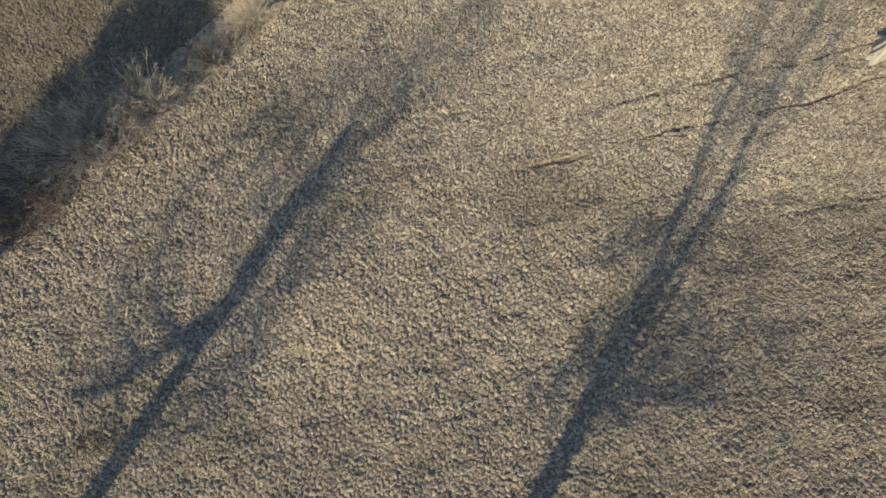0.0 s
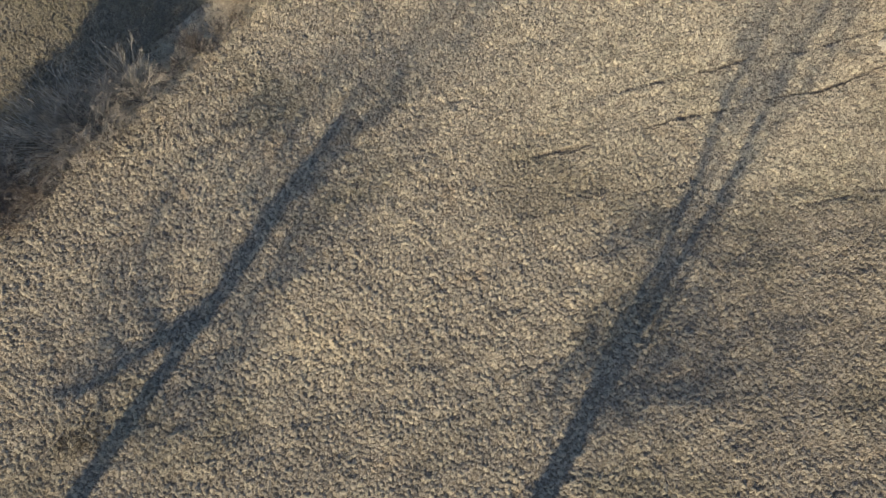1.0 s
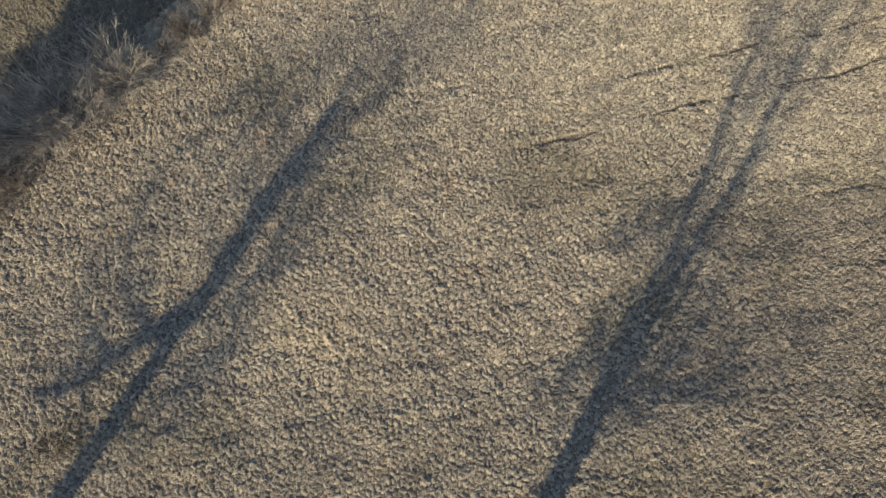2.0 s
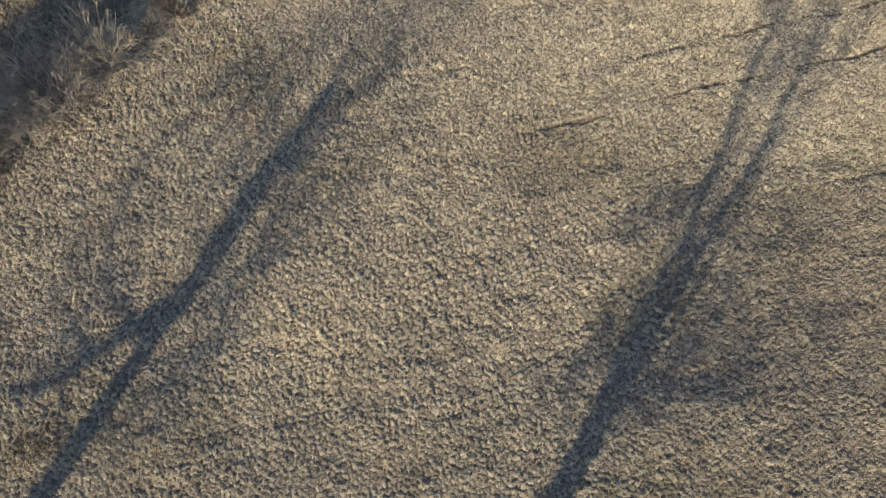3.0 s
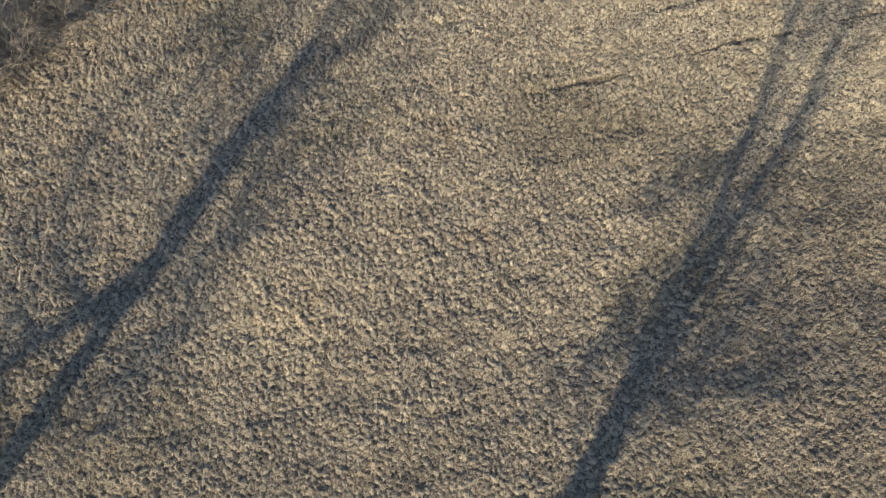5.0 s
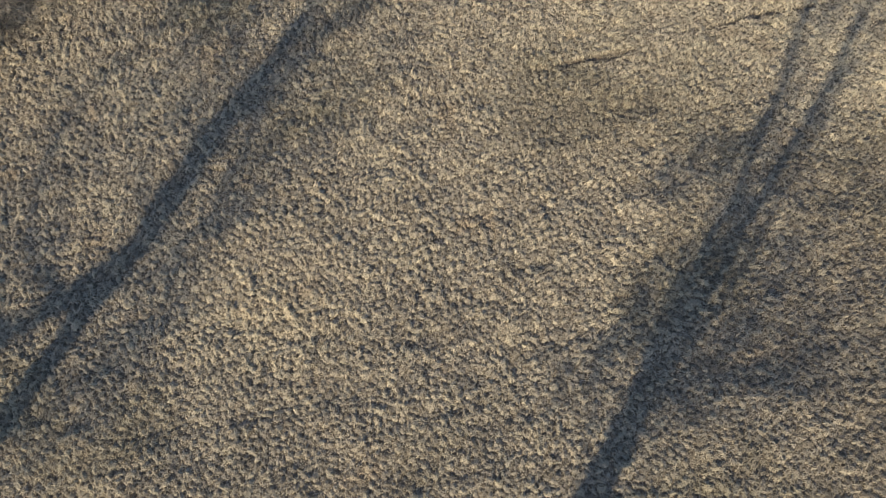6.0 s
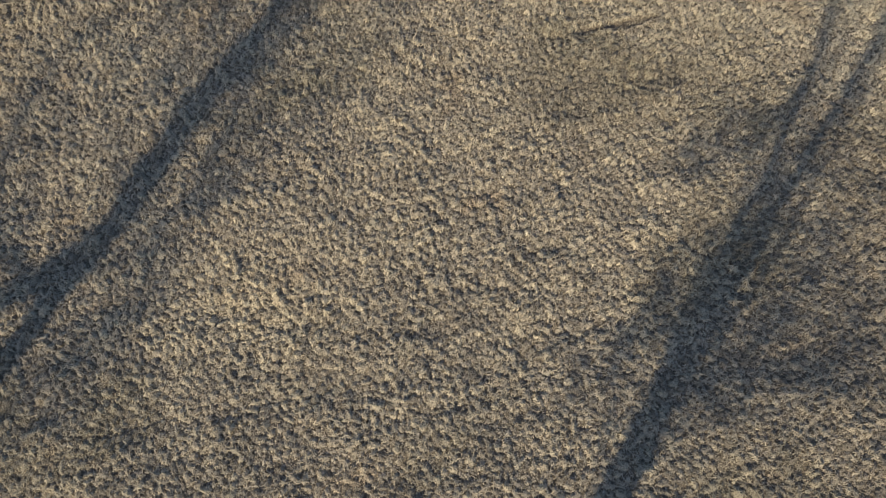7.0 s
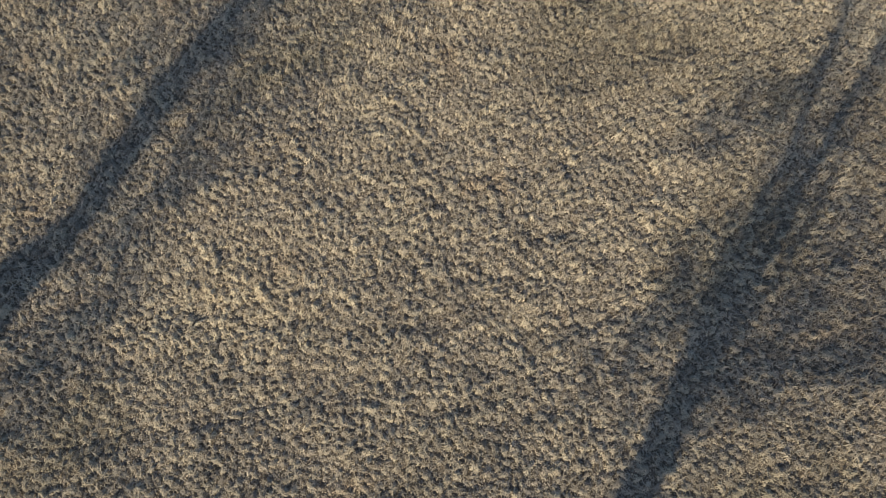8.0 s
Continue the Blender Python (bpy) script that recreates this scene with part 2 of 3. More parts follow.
# ---- the grass ----
def blades(name, root, turn, lean, size, width, tints, matted=None, mat_lift=None):
    """Short pointed blades in one mesh, each leaning its own way; matted ones lie on the tussock under them."""
    n = len(root)
    out = np.stack([np.cos(turn), np.sin(turn), np.zeros(n)], -1)
    side = np.stack([-np.sin(turn), np.cos(turn), np.zeros(n)], -1) * (width / 2)[:, None]
    tip = root + out * (size * np.sin(lean))[:, None]
    tip[:, 2] += size * np.cos(lean)
    points = np.stack([root - side, root + side, tip], 1)
    if matted is not None:
        lying = points[matted]
        lying[:, 2, :2] = root[matted, :2] + out[matted, :2] * size[matted][:, None]
        lying[:, :2, 2] = root[matted, 2][:, None] + 0.008 + mat_lift[matted, :2]
        lying[:, 2, 2] = height(lying[:, 2, 0], lying[:, 2, 1]) + mat_lift[matted, 2]
        points[matted] = lying
    points = points.reshape(-1, 3)
    return packed(name, points, [np.arange(3 * n).reshape(n, 3)], [(key, np.repeat(v, 3)) for key, v in tints])


def strewn(rng, low, high, each, keep):
    """Roots of that many blades to the square metre, thick on the tussocks and thin in the hollows, with turn and lean."""
    n = int((high[0] - low[0]) * (high[1] - low[1]) * each)
    x, y = rng.uniform(low[0], high[0], n), rng.uniform(low[1], high[1], n)
    on = keep(x, y)
    x, y = x[on], y[on]
    dome, own, wx, wy = lump(x, y)
    on = rng.uniform(size=len(x)) < 0.2 + 1.5 * dome
    x, y, dome, own, wx, wy = x[on], y[on], dome[on], own[on], wx[on], wy[on]
    n = len(x)
    turn = rng.uniform(0, 2 * np.pi, n)
    lay = 1.03 + 1.6 * (lattice(x, y, 0.7, 8) - 0.5)
    reach = np.hypot(wx, wy) + 0.01
    turn = np.arctan2(0.9 * np.sin(turn) + 0.55 * np.sin(lay) + 0.2 * wy / reach, 0.9 * np.cos(turn) + 0.55 * np.cos(lay) + 0.2 * wx / reach)
    lean = np.clip(rng.normal(0.75, 0.35, n), 0.05, 1.45)
    return x, y, turn, lean, dome, own


def field():
    rng = np.random.default_rng(5)

    def rough(x, y):
        shown = np.abs(x) < 11.9 + 0.17 * (y + 4)
        inner = (np.abs(x) < 8.6) & (y > -3.4) & (y < 6.6)
        dense = np.where(inner, 1.0, np.where(shown, 0.75, 0.25))
        return (beyond_hedge(x, y) < 0.5) & (rng.uniform(size=len(x)) < dense * (1 - 0.7 * rut(x, y)))

    x, y, turn, lean, dome, own = strewn(rng, (-15.0, -4.4), (15.0, 12.0), 6300, rough)
    inner = (np.abs(x) < 8.6) & (y > -3.4) & (y < 6.6)
    size = (0.028 + 0.034 * dome) * rng.uniform(0.6, 1.4, len(x)) * (1 - 0.4 * rut(x, y))
    verge = step(0.9 - np.abs(away(x, y, HEDGE)), 0, 0.5) * step(x, -9.5, -8)
    size = size * (1 + 1.6 * verge * rng.uniform(0, 1, len(x)))
    root = np.stack([x, y, height(x, y) - 0.008], -1)
    spot = lambda cx, cy, rx, ry: np.exp(-(((x - cx) / rx) ** 2 + ((y - cy) / ry) ** 2))
    blotch = lattice(x, y, 0.5, 15)
    green = 0.4 * step(lattice(x, y, 1.7, 11) + 0.25 * lattice(x, y, 0.4, 12), 0.65, 1.1) + (0.3 + 0.7 * blotch) * (0.5 * spot(3.2, 4.6, 1.7, 0.9) + 0.9 * spot(-4.75, 10.5, 0.45, 0.35) + 0.5 * spot(12.6, 6.9, 0.9, 0.7) + 0.5 * spot(4.9, 8.6, 0.4, 0.3))
    rust = 0.22 * step(lattice(x, y, 0.6, 13), 0.84, 0.97) + 0.3 * (0.3 + blotch) * spot(-3.0, 0.3, 1.1, 0.7)
    gold = 0.45 * spot(10.2, 5.4, 1.6, 0.6) + 0.65 * spot(-3.2, 0.2, 1.5, 0.8) + 0.4 * spot(7.0, 8.5, 6.5, 3.5) + 0.25 * step(lattice(x, y, 0.8, 16), 0.7, 0.95) + 0.34 * step(own, 0.65, 0.9) + 0.3 * verge
    # an uncut strip of darker stalks on the near side of the last rut
    uncut = step(3.85 + 0.22 * (x - 8.5) - y + 0.25 * (blotch - 0.5), -0.1, 0.25) * step(x, 4.5, 8.5) * (1 - 0.6 * step(2.0 - y, 0, 5))
    grey = 0.32 * uncut * (0.6 + 0.8 * blotch) + 0.4 * step(0.12 - np.abs(own - 0.45), 0, 0.06) + 0.14 * step(3.0 - y, 0, 6) + 0.08 * step(x, 2.5, 7) * step(5.0 - y, 0, 4) + 0.25 * rut(x, y) + 0.9 * step(own, 0.25, 0.6) * (0.3 + blotch) * spot(3.2, 4.6, 1.7, 0.9)
    tints = [(key, np.clip(v, 0, 0.85)) for key, v in (("green", green), ("rust", rust), ("gold", gold), ("grey", grey))]
    matted = rng.uniform(size=len(x)) < 0.8
    mat_lift = np.stack([rng.uniform(-0.004, 0.004, len(x)), rng.uniform(-0.004, 0.004, len(x)), rng.uniform(0.0, 0.014, len(x))], -1)
    width = rng.uniform(0.006, 0.013, len(x)) * np.where(inner, 1.0, 1.25) * np.where(matted, 1.9, 1.0)
    return blades("dry_grass", root, turn, lean, size, width, tints, matted, mat_lift)


def lawn():
    rng = np.random.default_rng(6)
    x, y, turn, lean, dome, own = strewn(rng, (-15.5, 2.0), (-3.5, 12.5), 6400, lambda x, y: beyond_hedge(x, y) >= 0.5)
    root = np.stack([x, y, height(x, y) - 0.008], -1)
    green = np.clip(0.3 + 0.3 * lattice(x, y, 0.7, 14), 0, 0.92)
    matted = rng.uniform(size=len(x)) < 0.7
    mat_lift = np.stack([rng.uniform(-0.004, 0.004, len(x)), rng.uniform(-0.004, 0.004, len(x)), rng.uniform(0.0, 0.014, len(x))], -1)
    width = rng.uniform(0.007, 0.014, len(x)) * np.where(matted, 1.8, 1.0)
    return blades("short_turf", root, turn, lean, (0.035 + 0.025 * dome) * rng.uniform(0.6, 1.4, len(x)), width, [("green", green), ("grey", 0.6 * step(own, 0.4, 0.8))], matted, mat_lift)


def margin():
    rng = np.random.default_rng(7)
    n = 300000
    x, y = rng.uniform(-24, 24, n), rng.uniform(-16, 22, n)
    on = (np.abs(x) > 14.2) | (y > 11.6) | (y < -4.0)
    x, y = x[on], y[on]
    tuft = step(lattice(x, y, 0.3, 61), 0.35, 0.7)
    on = rng.uniform(size=len(x)) < 0.3 + 0.7 * tuft
    x, y, tuft = x[on], y[on], tuft[on]
    n = len(x)
    root = np.stack([x, y, height(x, y) - 0.01], -1)
    return blades("field_margin", root, rng.uniform(0, 6.283, n), rng.uniform(0.2, 1.3, n), (0.08 + 0.08 * tuft) * rng.uniform(0.6, 1.4, n), rng.uniform(0.015, 0.03, n),
                  [("green", 0.4 * lattice(x, y, 2.0, 62)), ("grey", 0.3 * lattice(x, y, 0.6, 63))])


tagged(part("dry_grass", field(), STRAW), "dry straw-coloured tussock grass covering the field", "grass", kind="stuff")
tagged(part("short_turf", lawn(), STRAW), "short olive-brown turf beyond the shrubs", "grass", kind="stuff")


tagged(part("field_margin", margin(), STRAW), "sparse dry straw-coloured grass round the field", "grass", kind="stuff")


def on_ground(x, y):
    return Vector((x, y, float(height(np.array([x]), np.array([y]))[0])))


# ---- the shrubs of the hedge ----
def shrub(x, y, tall, wide, stems, mat, label, seed, lean=(0, 0), twigs=6, name="bare_shrub", category="shrub", group="shrubs of the hedge", tangle=70):
    rng = random.Random(seed)
    thing = new(name)
    thing.location = on_ground(x, y)
    tagged(thing, label, category, group)
    fine = Tubes()
    for _ in range(stems):
        a, k = rng.uniform(0, 2 * math.pi), rng.random() ** 0.6
        foot = Vector((math.cos(a), math.sin(a), 0)) * (0.22 * wide * rng.random()) - Vector((0, 0, 0.05))
        way = Vector((math.cos(a) * k * wide / tall + lean[0], math.sin(a) * k * wide / tall + lean[1], 1.0))
        line = wander(rng, foot, way, tall * (0.65 + 0.5 * rng.random()), 6, 0.11, -0.02)
        r = (0.005 + 0.006 * rng.random()) * min(1, 0.4 + 0.5 * tall)
        cane = Tubes()
        cane.stem(line, taper(7, r, 0.35 * r), 3)
        part("cane", cane.mesh("cane"), mat, thing)
        sprout(rng, fine, line, twigs, 0.30 * tall, 0.0042 * min(1, 0.4 + 0.5 * tall), 2, 0.6, 0.0, 0.25)
    tagged(part("brushwood", fine.mesh("brushwood"), mat, thing), kind="stuff")
    if tangle:
        low = Tubes()
        for _ in range(tangle):
            a, k = rng.uniform(0, 2 * math.pi), rng.random() ** 0.5
            foot = Vector((math.cos(a), math.sin(a), 0)) * (0.55 * wide * k) - Vector((0, 0, 0.03))
            line = wander(rng, foot, Vector((rng.gauss(0, 0.6), rng.gauss(0, 0.6), 0.8)), tall * 0.55, 5, 0.25, -0.05)
            low.stem(line, taper(6, 0.008, 0.004), 3)
            sprout(rng, low, line, 6, 0.3 * tall, 0.007, 2, 0.9, 0.0, 0.1)
        tagged(part("tangle", low.mesh("tangle"), TWIG_BROWN, thing, "dark matted dead stems at the foot"), kind="stuff")
    return thing


GREY_TAN = "leafless shrub of tan and grey twigs in rough grass"
DARK_RED = "leafless shrub of dark brown tangled twigs in rough grass"
shrub(-9.55, 6.35, 1.7, 2.0, 84, TWIG_TAN, GREY_TAN, 1, twigs=8, tangle=16)
shrub(-10.35, 5.9, 1.6, 1.8, 76, TWIG_TAN, GREY_TAN, 2, twigs=8, tangle=16)
shrub(-8.4, 7.3, 1.6, 1.3, 60, TWIG_TAN, GREY_TAN, 3, twigs=8, tangle=16)
shrub(-11.7, 5.1, 1.2, 1.3, 46, TWIG_TAN, GREY_TAN, 11, tangle=16)
shrub(-11.1, 4.7, 1.2, 1.4, 46, TWIG_BROWN, DARK_RED, 4, (-0.2, 0.1), tangle=20)
shrub(-11.6, 3.75, 0.8, 1.2, 50, TWIG_BROWN, "low dark brown tangle of dead stems in rough grass", 5, tangle=36)
shrub(-6.95, 8.85, 0.65, 0.4, 46, TWIG_BROWN, DARK_RED, 6, tangle=14)
shrub(-5.65, 10.3, 1.3, 1.0, 100, TWIG_STRAW, "leafless shrub of pale straw-coloured upright twigs", 7, twigs=4, tangle=0)
shrub(-12.9, 4.1, 2.0, 1.3, 40, TWIG_BROWN, DARK_RED, 12, twigs=8, tangle=40)


# ---- the trees ----
def tree(base, girth, tall, limbs, label, seed, bark, twig_bark, shoots=14, sway=(), flare=0.0, thin=0.75, boughs=(), ridge=0.03):
    """A bare tree. Each limb is a short list of (along the shadow, across it, height); where the shadow of a limb falls follows from the sun."""
    rng = random.Random(seed)
    foot = on_ground(*base)
    thing = new("bare_tree")
    thing.location = foot
    tagged(thing, label, "tree", "bare trees of the field")
    place = lambda a, l, h: SHADE * (a - h * COT) + ACROSS * l + Vector((0, 0, h))
    trunk = Tubes()
    levels = [-0.15, 0.02, 0.08, 0.16, 0.27, 0.42, 0.65, 1.0] + [1.0 + (tall - 1.0) * i / 10 for i in range(1, 11)]
    side_step = lambda h: float(np.interp(h, [k[0] for k in sway], [k[1] for k in sway])) if sway else 0.0
    line = [place(COT * h, side_step(h), h) for h in levels]
    radii = [girth / 2 * (1 - thin * max(h, 0) / tall + 0.35 * math.exp(-max(h, 0) / 0.2)) for h in levels]
    trunk.stem(line, radii, 40, ridge, [0.12 + flare * math.exp(-max(h, 0) / 0.22) for h in levels])
    bole = part("trunk", trunk.mesh("trunk"), bark, thing)
    crown = Tubes()
    sprout(rng, crown, line, shoots, 1.3, 0.011, 3, 0.5, 0.2, 0.55, 1)
    tagged(part("brushwood", crown.mesh("brushwood"), twig_bark, bole), kind="stuff")
    for count, low, high, over, spread in boughs:
        for _ in range(count):
            h = rng.uniform(low, high)
            end, rise = over + rng.gauss(0, spread), rng.uniform(1.2, 3.2)
            bits = [(h * COT, side_step(h), h)]
            for k in (0.35, 0.7, 1.0):
                bits.append(((h + rise * k) * COT + rng.gauss(0, 0.35), side_step(h) + (end - side_step(h)) * k ** 0.8 + rng.gauss(0, 0.06), h + rise * k))
            limbs = limbs + [(0.03 + 0.02 * rng.random(), 5, 1.1, bits)]
    for size, twigs, reach, bits in limbs:
        knots = [place(*b) for b in bits]
        line = []
        for i in range(len(knots) - 1):
            for k in range(4):
                p = knots[i].lerp(knots[i + 1], k / 4)
                line.append(p + Vector([rng.gauss(0, 0.035) for _ in range(3)]) if i + k else p)
        line.append(knots[-1])
        wood, fine = Tubes(), Tubes()
        wood.stem(line, taper(len(line), size / 2, size * 0.2), 8, 0.04)
        limb = part("limb", wood.mesh("limb"), bark, thing)
        sprout(rng, fine, line, twigs, reach, 0.011, 3, 0.75, 0.12, 0.15, 1)
        tagged(part("brushwood", fine.mesh("brushwood"), twig_bark, limb), kind="stuff")
    return thing


# limbs: thickness, number and length of side shoots, and the bends
tree((-12.84, -10.0), 0.62, 9.0, [
    # the crooked low bough and its fork
    (0.38, 8, 0.7, [(13.4, 0.0, 6.25), (12.58, -0.4, 6.0), (11.97, -0.72, 5.8), (11.36, -1.0, 5.7), (10.69, -1.25, 5.6), (10.1, -1.55, 5.6), (9.66, -2.15, 5.7)]),
    (0.19, 9, 0.6, [(11.5, -0.98, 5.75), (11.42, -1.42, 5.9), (11.6, -1.85, 6.1)]),
    (0.08, 20, 0.9, [(10.6, -1.3, 5.6), (10.4, -2.0, 5.9), (10.4, -2.7, 6.2), (11.0, -3.1, 6.5)]),
    # stems close beside the trunk
    (0.15, 6, 0.9, [(12.2, 0.05, 5.7), (13.6, 0.16, 6.4), (15.2, 0.2, 7.1), (16.6, 0.24, 7.8), (18.2, 0.3, 8.5), (19.6, 0.22, 9.2), (21.6, 0.3, 10.1)]),
    (0.13, 6, 0.9, [(13.0, -0.1, 6.0), (14.4, -0.18, 6.75), (15.8, -0.22, 7.4), (17.2, -0.2, 8.0), (18.6, -0.02, 8.7), (20.2, -0.05, 9.5), (22.0, 0.0, 10.3)]),
    (0.14, 12, 0.9, [(16.6, 0.15, 7.7), (17.6, 0.45, 8.2), (18.5, 0.5, 8.7), (20.2, 0.75, 9.5), (22.5, 0.7, 10.5)]),
    # a limb that turns back down beside the trunk
    (0.17, 14, 0.8, [(17.6, 0.1, 8.1), (17.1, 0.55, 8.0), (16.4, 0.72, 7.8), (15.6, 0.98, 7.5), (14.7, 0.86, 7.2), (13.7, 0.85, 6.8)]),
    (0.08, 26, 0.9, [(9.6, 0.0, 4.5), (10.8, 0.7, 5.2), (12.2, 1.1, 5.9), (13.8, 1.0, 6.7), (15.4, 1.2, 7.4)]),
    (0.07, 22, 1.0, [(8.6, 0.0, 4.0), (9.8, 0.8, 4.7), (11.4, 1.3, 5.5), (13.0, 1.4, 6.3)]),
    (0.07, 20, 1.1, [(13.4, 0.1, 6.3), (15.0, 1.0, 7.2), (16.8, 1.7, 8.0), (18.8, 2.0, 9.0), (20.5, 2.2, 9.8)]),
    # the far side of the crown
    (0.13, 34, 1.1, [(12.2, -0.1, 5.7), (12.4, -1.3, 5.9), (13.2, -2.1, 6.4), (14.0, -2.5, 6.9), (15.5, -2.8, 7.7), (17.1, -2.45, 8.4), (18.7, -2.2, 9.2), (20.4, -1.7, 10.0)]),
    (0.08, 24, 1.1, [(14.4, -0.1, 6.7), (15.0, -1.2, 7.2), (16.6, -1.7, 7.9), (18.6, -1.5, 8.9), (20.8, -1.2, 10.0), (22.8, -1.0, 10.9)]),
    (0.06, 18, 1.1, [(9.2, 0.0, 4.3), (10.6, -1.4, 5.3), (12.0, -2.3, 6.0), (13.4, -3.0, 6.7)]),
    (0.06, 16, 1.2, [(14.4, -0.1, 6.7), (15.4, -0.9, 7.4), (17.0, -0.9, 8.1), (19.0, -0.7, 9.1), (21.0, -0.5, 10.1)]),
    # the top of the crown
    (0.10, 36, 1.1, [(17.2, 0.1, 8.0), (18.8, 0.7, 8.8), (20.4, 1.1, 9.6), (21.9, 1.4, 10.3), (23.3, 1.62, 10.9), (24.9, 1.75, 11.7), (26.6, 1.8, 12.4)]),
    (0.09, 24, 1.2, [(17.6, 0.0, 8.2), (19.0, 0.1, 8.9), (20.3, 0.1, 9.5), (21.6, 0.25, 10.1), (22.6, 0.45, 10.6), (24.4, 0.8, 11.4)]),
    (0.08, 26, 1.1, [(18.4, 0.2, 8.6), (20.6, 1.0, 9.8), (22.6, 1.1, 10.7), (24.8, 1.2, 11.7)]),
], "tall leafless tree with grey-brown bark standing in rough grass", 21, BARK, TWIG_BROWN, 8, ((0, 0.0), (3.6, -0.14), (4.7, -0.05), (5.6, -0.05), (6.4, 0.0), (7.6, -0.02), (8.1, 0.03), (9.2, 0.14)), thin=0.52,
     boughs=((11, 4.2, 8.2, -2.0, 0.8), (9, 3.6, 6.6, 1.1, 0.4), (9, 7.0, 8.9, 0.7, 1.3)))

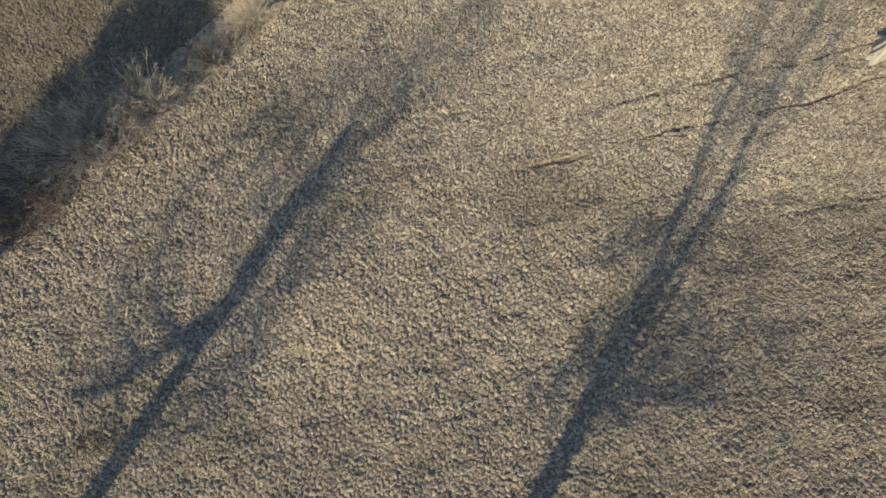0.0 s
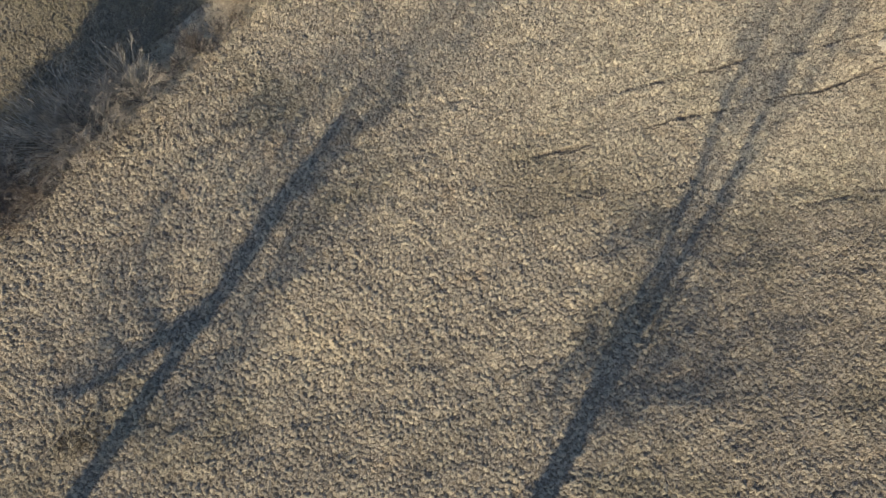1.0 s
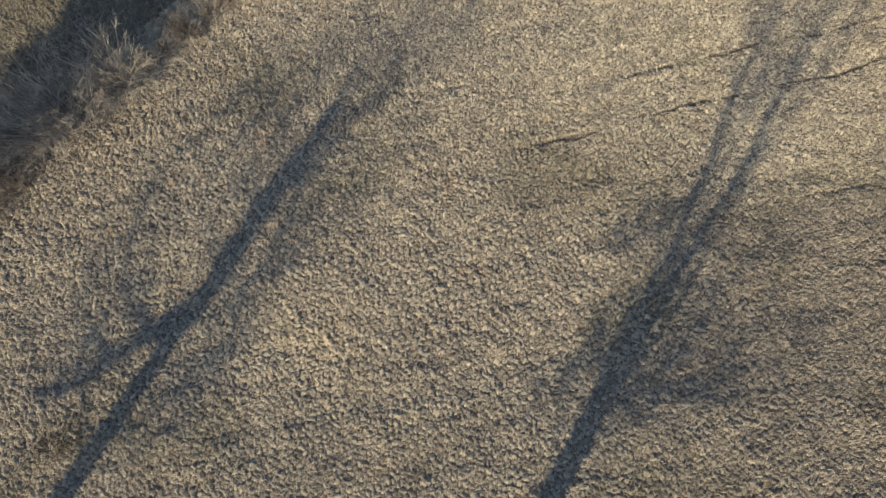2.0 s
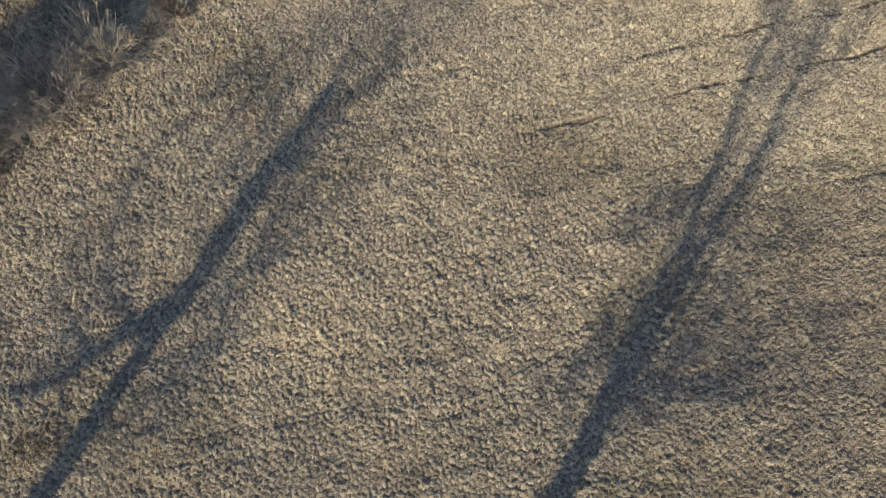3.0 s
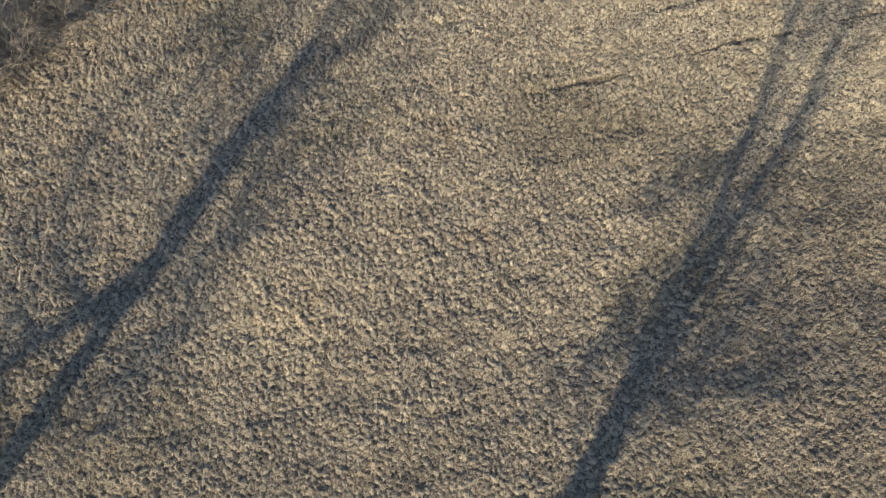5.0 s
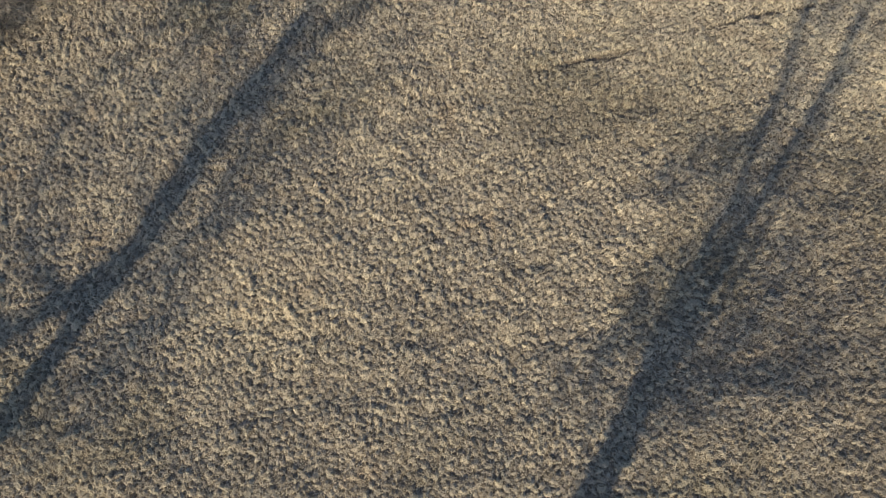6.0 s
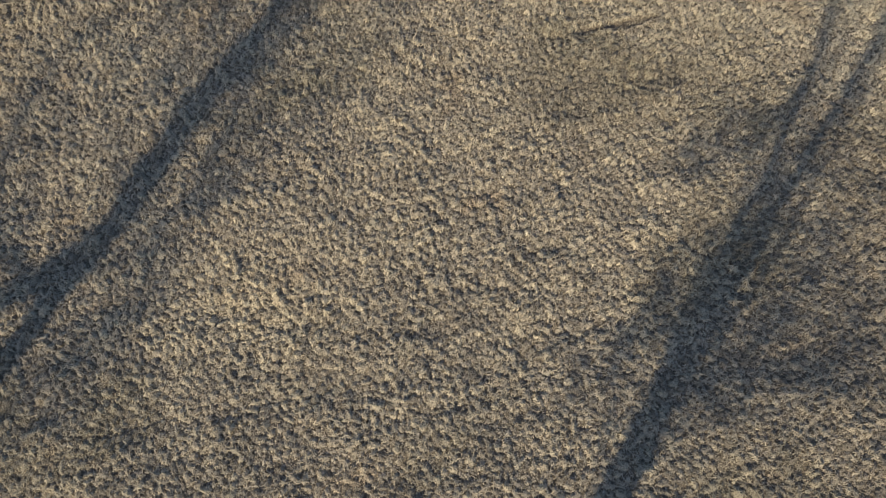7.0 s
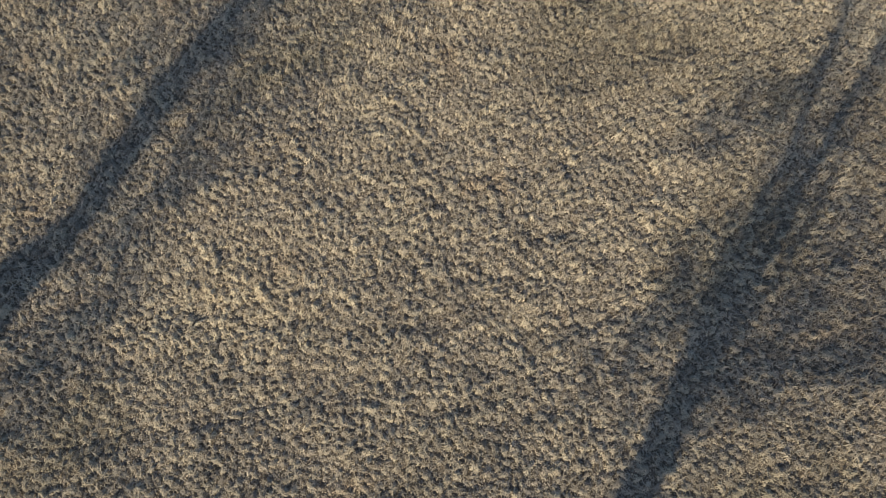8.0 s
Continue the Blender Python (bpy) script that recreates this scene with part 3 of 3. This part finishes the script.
tree((-1.59, -10.08), 0.80, 5.6, [
    # the two leading stems
    (0.30, 9, 1.0, [(11.2, -0.12, 5.2), (12.43, -0.24, 5.8), (13.7, -0.22, 6.4), (14.8, -0.2, 6.9), (16.0, -0.28, 7.5), (17.1, -0.38, 8.0), (18.2, -0.52, 8.5), (19.1, -0.63, 8.9), (21.2, -0.75, 9.9), (23.4, -0.7, 10.9)]),
    (0.31, 9, 1.0, [(11.0, 0.05, 5.1), (12.6, 0.12, 5.9), (14.2, 0.18, 6.6), (15.75, 0.24, 7.35), (17.0, 0.39, 7.9), (18.16, 0.44, 8.5), (19.3, 0.37, 9.0), (20.3, 0.42, 9.5), (22.0, 0.52, 10.3), (24.6, 0.6, 11.5)]),
    # stems between and beside them
    (0.17, 9, 0.9, [(10.8, 0.1, 5.0), (12.2, 0.36, 5.7), (13.6, 0.5, 6.4), (15.2, 0.55, 7.1), (17.0, 0.62, 8.0), (19.0, 0.75, 9.0)]),
    (0.15, 9, 0.9, [(11.4, -0.05, 5.3), (13.0, -0.02, 6.0), (14.6, 0.02, 6.8), (16.4, -0.02, 7.7), (18.0, -0.1, 8.4), (20.4, 0.0, 9.5)]),
    (0.10, 8, 0.9, [(10.4, 0.15, 4.8), (11.6, 0.5, 5.4), (12.9, 0.72, 6.0), (14.4, 0.85, 6.8), (16.4, 0.9, 7.7)]),
    (0.12, 12, 0.8, [(10.6, -0.15, 4.9), (11.8, -0.42, 5.5), (13.2, -0.46, 6.2), (14.8, -0.5, 6.9), (16.2, -0.5, 7.6)]),
    # the tuft that hangs back from the left stem
    (0.13, 30, 0.6, [(17.0, -0.35, 8.0), (16.2, -0.62, 7.8), (15.6, -1.1, 7.6), (14.9, -1.6, 7.4), (14.0, -1.75, 7.2)]),
    (0.10, 26, 0.6, [(16.5, -0.3, 7.7), (15.6, -0.75, 7.5), (14.9, -1.15, 7.2), (14.0, -1.4, 6.9)]),
    # the low boughs on one side
    (0.06, 20, 0.8, [(13.2, -0.2, 6.1), (12.5, -0.45, 5.9), (11.9, -0.8, 5.7), (10.8, -1.2, 5.4), (10.0, -1.55, 5.2)]),
    (0.05, 16, 0.8, [(12.0, -0.15, 5.6), (11.6, -0.5, 5.5), (11.0, -0.8, 5.3), (10.3, -1.0, 5.1)]),
    (0.05, 12, 0.9, [(8.6, -0.1, 4.0), (9.6, -0.6, 4.6), (10.6, -1.0, 5.1), (11.8, -0.9, 5.7)]),
    # the fan of boughs on the other
    (0.06, 16, 1.1, [(9.8, 0.1, 4.6), (10.8, 0.7, 5.2), (11.8, 1.3, 5.7), (13.1, 1.9, 6.3)]),
    (0.06, 16, 1.1, [(10.2, 0.1, 4.8), (11.4, 0.6, 5.4), (12.6, 1.0, 6.0), (13.6, 1.3, 6.5), (15.0, 1.2, 7.1)]),
    (0.05, 14, 1.1, [(9.2, 0.1, 4.3), (10.2, 0.6, 4.9), (11.2, 1.1, 5.4), (12.0, 1.8, 5.9)]),
    (0.06, 20, 1.3, [(10.6, 0.1, 4.9), (11.9, 1.2, 5.7), (13.0, 2.1, 6.3), (14.6, 2.4, 7.0), (16.0, 2.4, 7.7)]),
    (0.06, 24, 1.3, [(10.8, 0.1, 5.0), (12.2, 1.6, 5.9), (13.6, 3.0, 6.6), (15.3, 3.6, 7.4)]),
    (0.05, 18, 1.4, [(11.0, 0.1, 5.1), (12.2, 2.2, 5.9), (13.4, 3.9, 6.6), (14.8, 5.0, 7.3)]),
    (0.05, 18, 1.3, [(11.6, 0.1, 5.4), (13.2, 1.1, 6.3), (15.0, 1.5, 7.1), (17.0, 1.7, 8.0)]),
    # the top of the crown
    (0.09, 28, 1.2, [(17.6, 0.4, 8.2), (19.8, 0.9, 9.2), (22.2, 1.3, 10.3), (24.4, 1.4, 11.3)]),
    (0.09, 28, 1.2, [(18.2, -0.3, 8.5), (20.4, -0.3, 9.5), (23.6, -0.2, 11.0)]),
    (0.09, 28, 1.2, [(18.4, -0.5, 8.6), (20.2, -1.0, 9.5), (22.0, -1.1, 10.3), (23.8, -0.9, 11.1)]),
    (0.09, 28, 1.2, [(18.6, 0.4, 8.7), (20.6, 0.2, 9.6), (22.6, 0.3, 10.5), (24.8, 0.5, 11.6)]),
], "tall leafless tree with several upright stems in rough grass", 22, BARK, TWIG_BROWN, 6, ((0, 0), (4.5, -0.02), (5.6, -0.06)), thin=0.42,
     boughs=((5, 3.4, 5.0, 0.8, 0.5), (4, 3.4, 4.6, -0.8, 0.3), (3, 4.2, 5.5, 2.6, 0.9), (5, 4.8, 5.5, 0.2, 0.5)))

tree((12.95, 9.07), 0.46, 9.0, [
    (0.30, 20, 1.4, [(9.0, 0.1, 4.2), (12.0, 1.2, 5.6), (16.0, 2.2, 7.6)]),
    (0.28, 20, 1.4, [(10.0, -0.1, 4.7), (13.0, -1.2, 6.0), (17.0, -1.8, 8.0)]),
], "large leafless tree with pale ridged bark and flared roots", 23, PALE_BARK, TWIG_TAN, flare=1.0, ridge=0.08)


def evergreen(base, tall, wide, label, seed, low=0.03, thick=34):
    """A dense conical evergreen: trunk, whorled limbs and many short sprays along them."""
    rng = random.Random(seed)
    thing = new("evergreen_tree")
    thing.location = on_ground(*base)
    tagged(thing, label, "tree", "evergreens of the hedge")
    trunk = Tubes()
    line = [Vector((0.05 * math.sin(h), 0.05 * math.cos(1.3 * h), h)) for h in [-0.15, 0.1, 0.4] + [tall * i / 9 for i in range(1, 10)]]
    trunk.stem(line, taper(len(line), 0.2, 0.02), 12, 0.05)
    part("trunk", trunk.mesh("trunk"), BARK, thing)
    points, faces = [], []
    for k in range(150):
        h = tall * (low + (0.98 - low) * (k + rng.random()) / 150)
        reach = wide * min(1.0, 1.7 * (1 - h / tall) + 0.06) * rng.uniform(0.75, 1.1)
        a = k * 2.4 + rng.uniform(-0.4, 0.4)
        way = Vector((math.cos(a), math.sin(a), rng.uniform(0.15, 0.45)))
        limb = wander(rng, Vector((0, 0, h)), way, reach, 4, 0.1, 0.03)
        wood = Tubes()
        wood.stem(limb, taper(5, 0.03, 0.008), 5)
        part("limb", wood.mesh("limb"), BARK, thing)
        for _ in range(int(thick * reach) + thick // 4):
            f = rng.random() ** 0.7 * 3.999
            p = limb[int(f)].lerp(limb[int(f) + 1], f % 1) + Vector([rng.gauss(0, 0.13) for _ in range(3)])
            for _ in range(6):
                d = Vector((rng.gauss(0, 1) + way.x, rng.gauss(0, 1) + way.y, rng.gauss(0.4, 1))).normalized()
                u = d.cross(Vector((rng.gauss(0, 1), rng.gauss(0, 1), rng.gauss(0, 1)))).normalized() * 0.03
                n = len(points)
                points.extend((p - u, p + u, p + d * rng.uniform(0.12, 0.26)))
                faces.append((n, n + 1, n + 2))
    tagged(part("foliage", shell("foliage", points, faces, False), NEEDLE, thing, "dense dark green scale-leaved sprays"), kind="stuff")
    return thing


# outside the view, added for the long shadows over the turf beyond the hedge
evergreen((-16.4, -2.0), 8.7, 1.25, "unseen dense conical dark green evergreen, added to shade the turf", 31, thick=17)
evergreen((-16.0, -3.4), 12.6, 1.5, "unseen tall dark green evergreen with a clear trunk, added to shade the turf", 32, 0.42, 12)


# ---- weeds and fallen wood in the grass ----
WEED = "low clump of dead grey-brown weed stalks in dry grass"


def weed(x, y, tall, wide, stems, mat, label, seed, tangle=0):
    shrub(x, y, tall, wide, stems, mat, label, seed, twigs=3, name="dead_weed", category="weed", group="weeds of the field", tangle=tangle)


weed(5.15, 8.75, 0.22, 0.40, 45, TWIG_TAN, WEED, 41)
weed(-8.75, -1.75, 0.34, 0.85, 80, BRAMBLE, "brown clump of dead bramble stalks in dry grass", 42)
weed(-9.15, -2.0, 0.3, 0.85, 60, BRAMBLE, "brown clump of dead bramble stalks in dry grass", 43)
for i, (x, y, tall) in enumerate(((-7.75, 7.85, 0.55), (-7.3, 8.35, 0.6), (-6.75, 8.75, 0.5), (-6.25, 9.3, 0.55), (-5.9, 9.75, 0.6), (-10.9, 4.3, 0.5))):
    weed(x, y, tall, 0.55, 46, TWIG_TAN, "tall dead grass and weed stalks at the foot of the hedge", 60 + i, 18)


def fallen_branch(ends, thick, seed, label):
    rng = random.Random(seed)
    a, b = on_ground(*ends[0]), on_ground(*ends[1])
    thing = new("fallen_branch")
    thing.location = a
    tagged(thing, label, "branch", "fallen wood")
    wood, fine = Tubes(), Tubes()
    line = [(b - a) * (i / 6) + Vector((rng.gauss(0, 0.03), rng.gauss(0, 0.03), 0.09)) for i in range(7)]
    wood.stem(line, taper(7, thick, thick * 0.4), 6, 0.05)
    sprout(rng, fine, line, 7, 0.45, thick * 0.45, 2, 0.7, 0.02, 0.2)
    part("stick", wood.mesh("stick"), BARK, thing)
    tagged(part("brushwood", fine.mesh("brushwood"), BARK, thing), kind="stuff")


fallen_branch([(-9.35, -1.7), (-10.2, -2.9)], 0.014, 51, "thin forked dead branch lying in the grass")
fallen_branch([(11.9, 8.55), (11.45, 8.35)], 0.012, 52, "short dead stick lying near the pale tree")
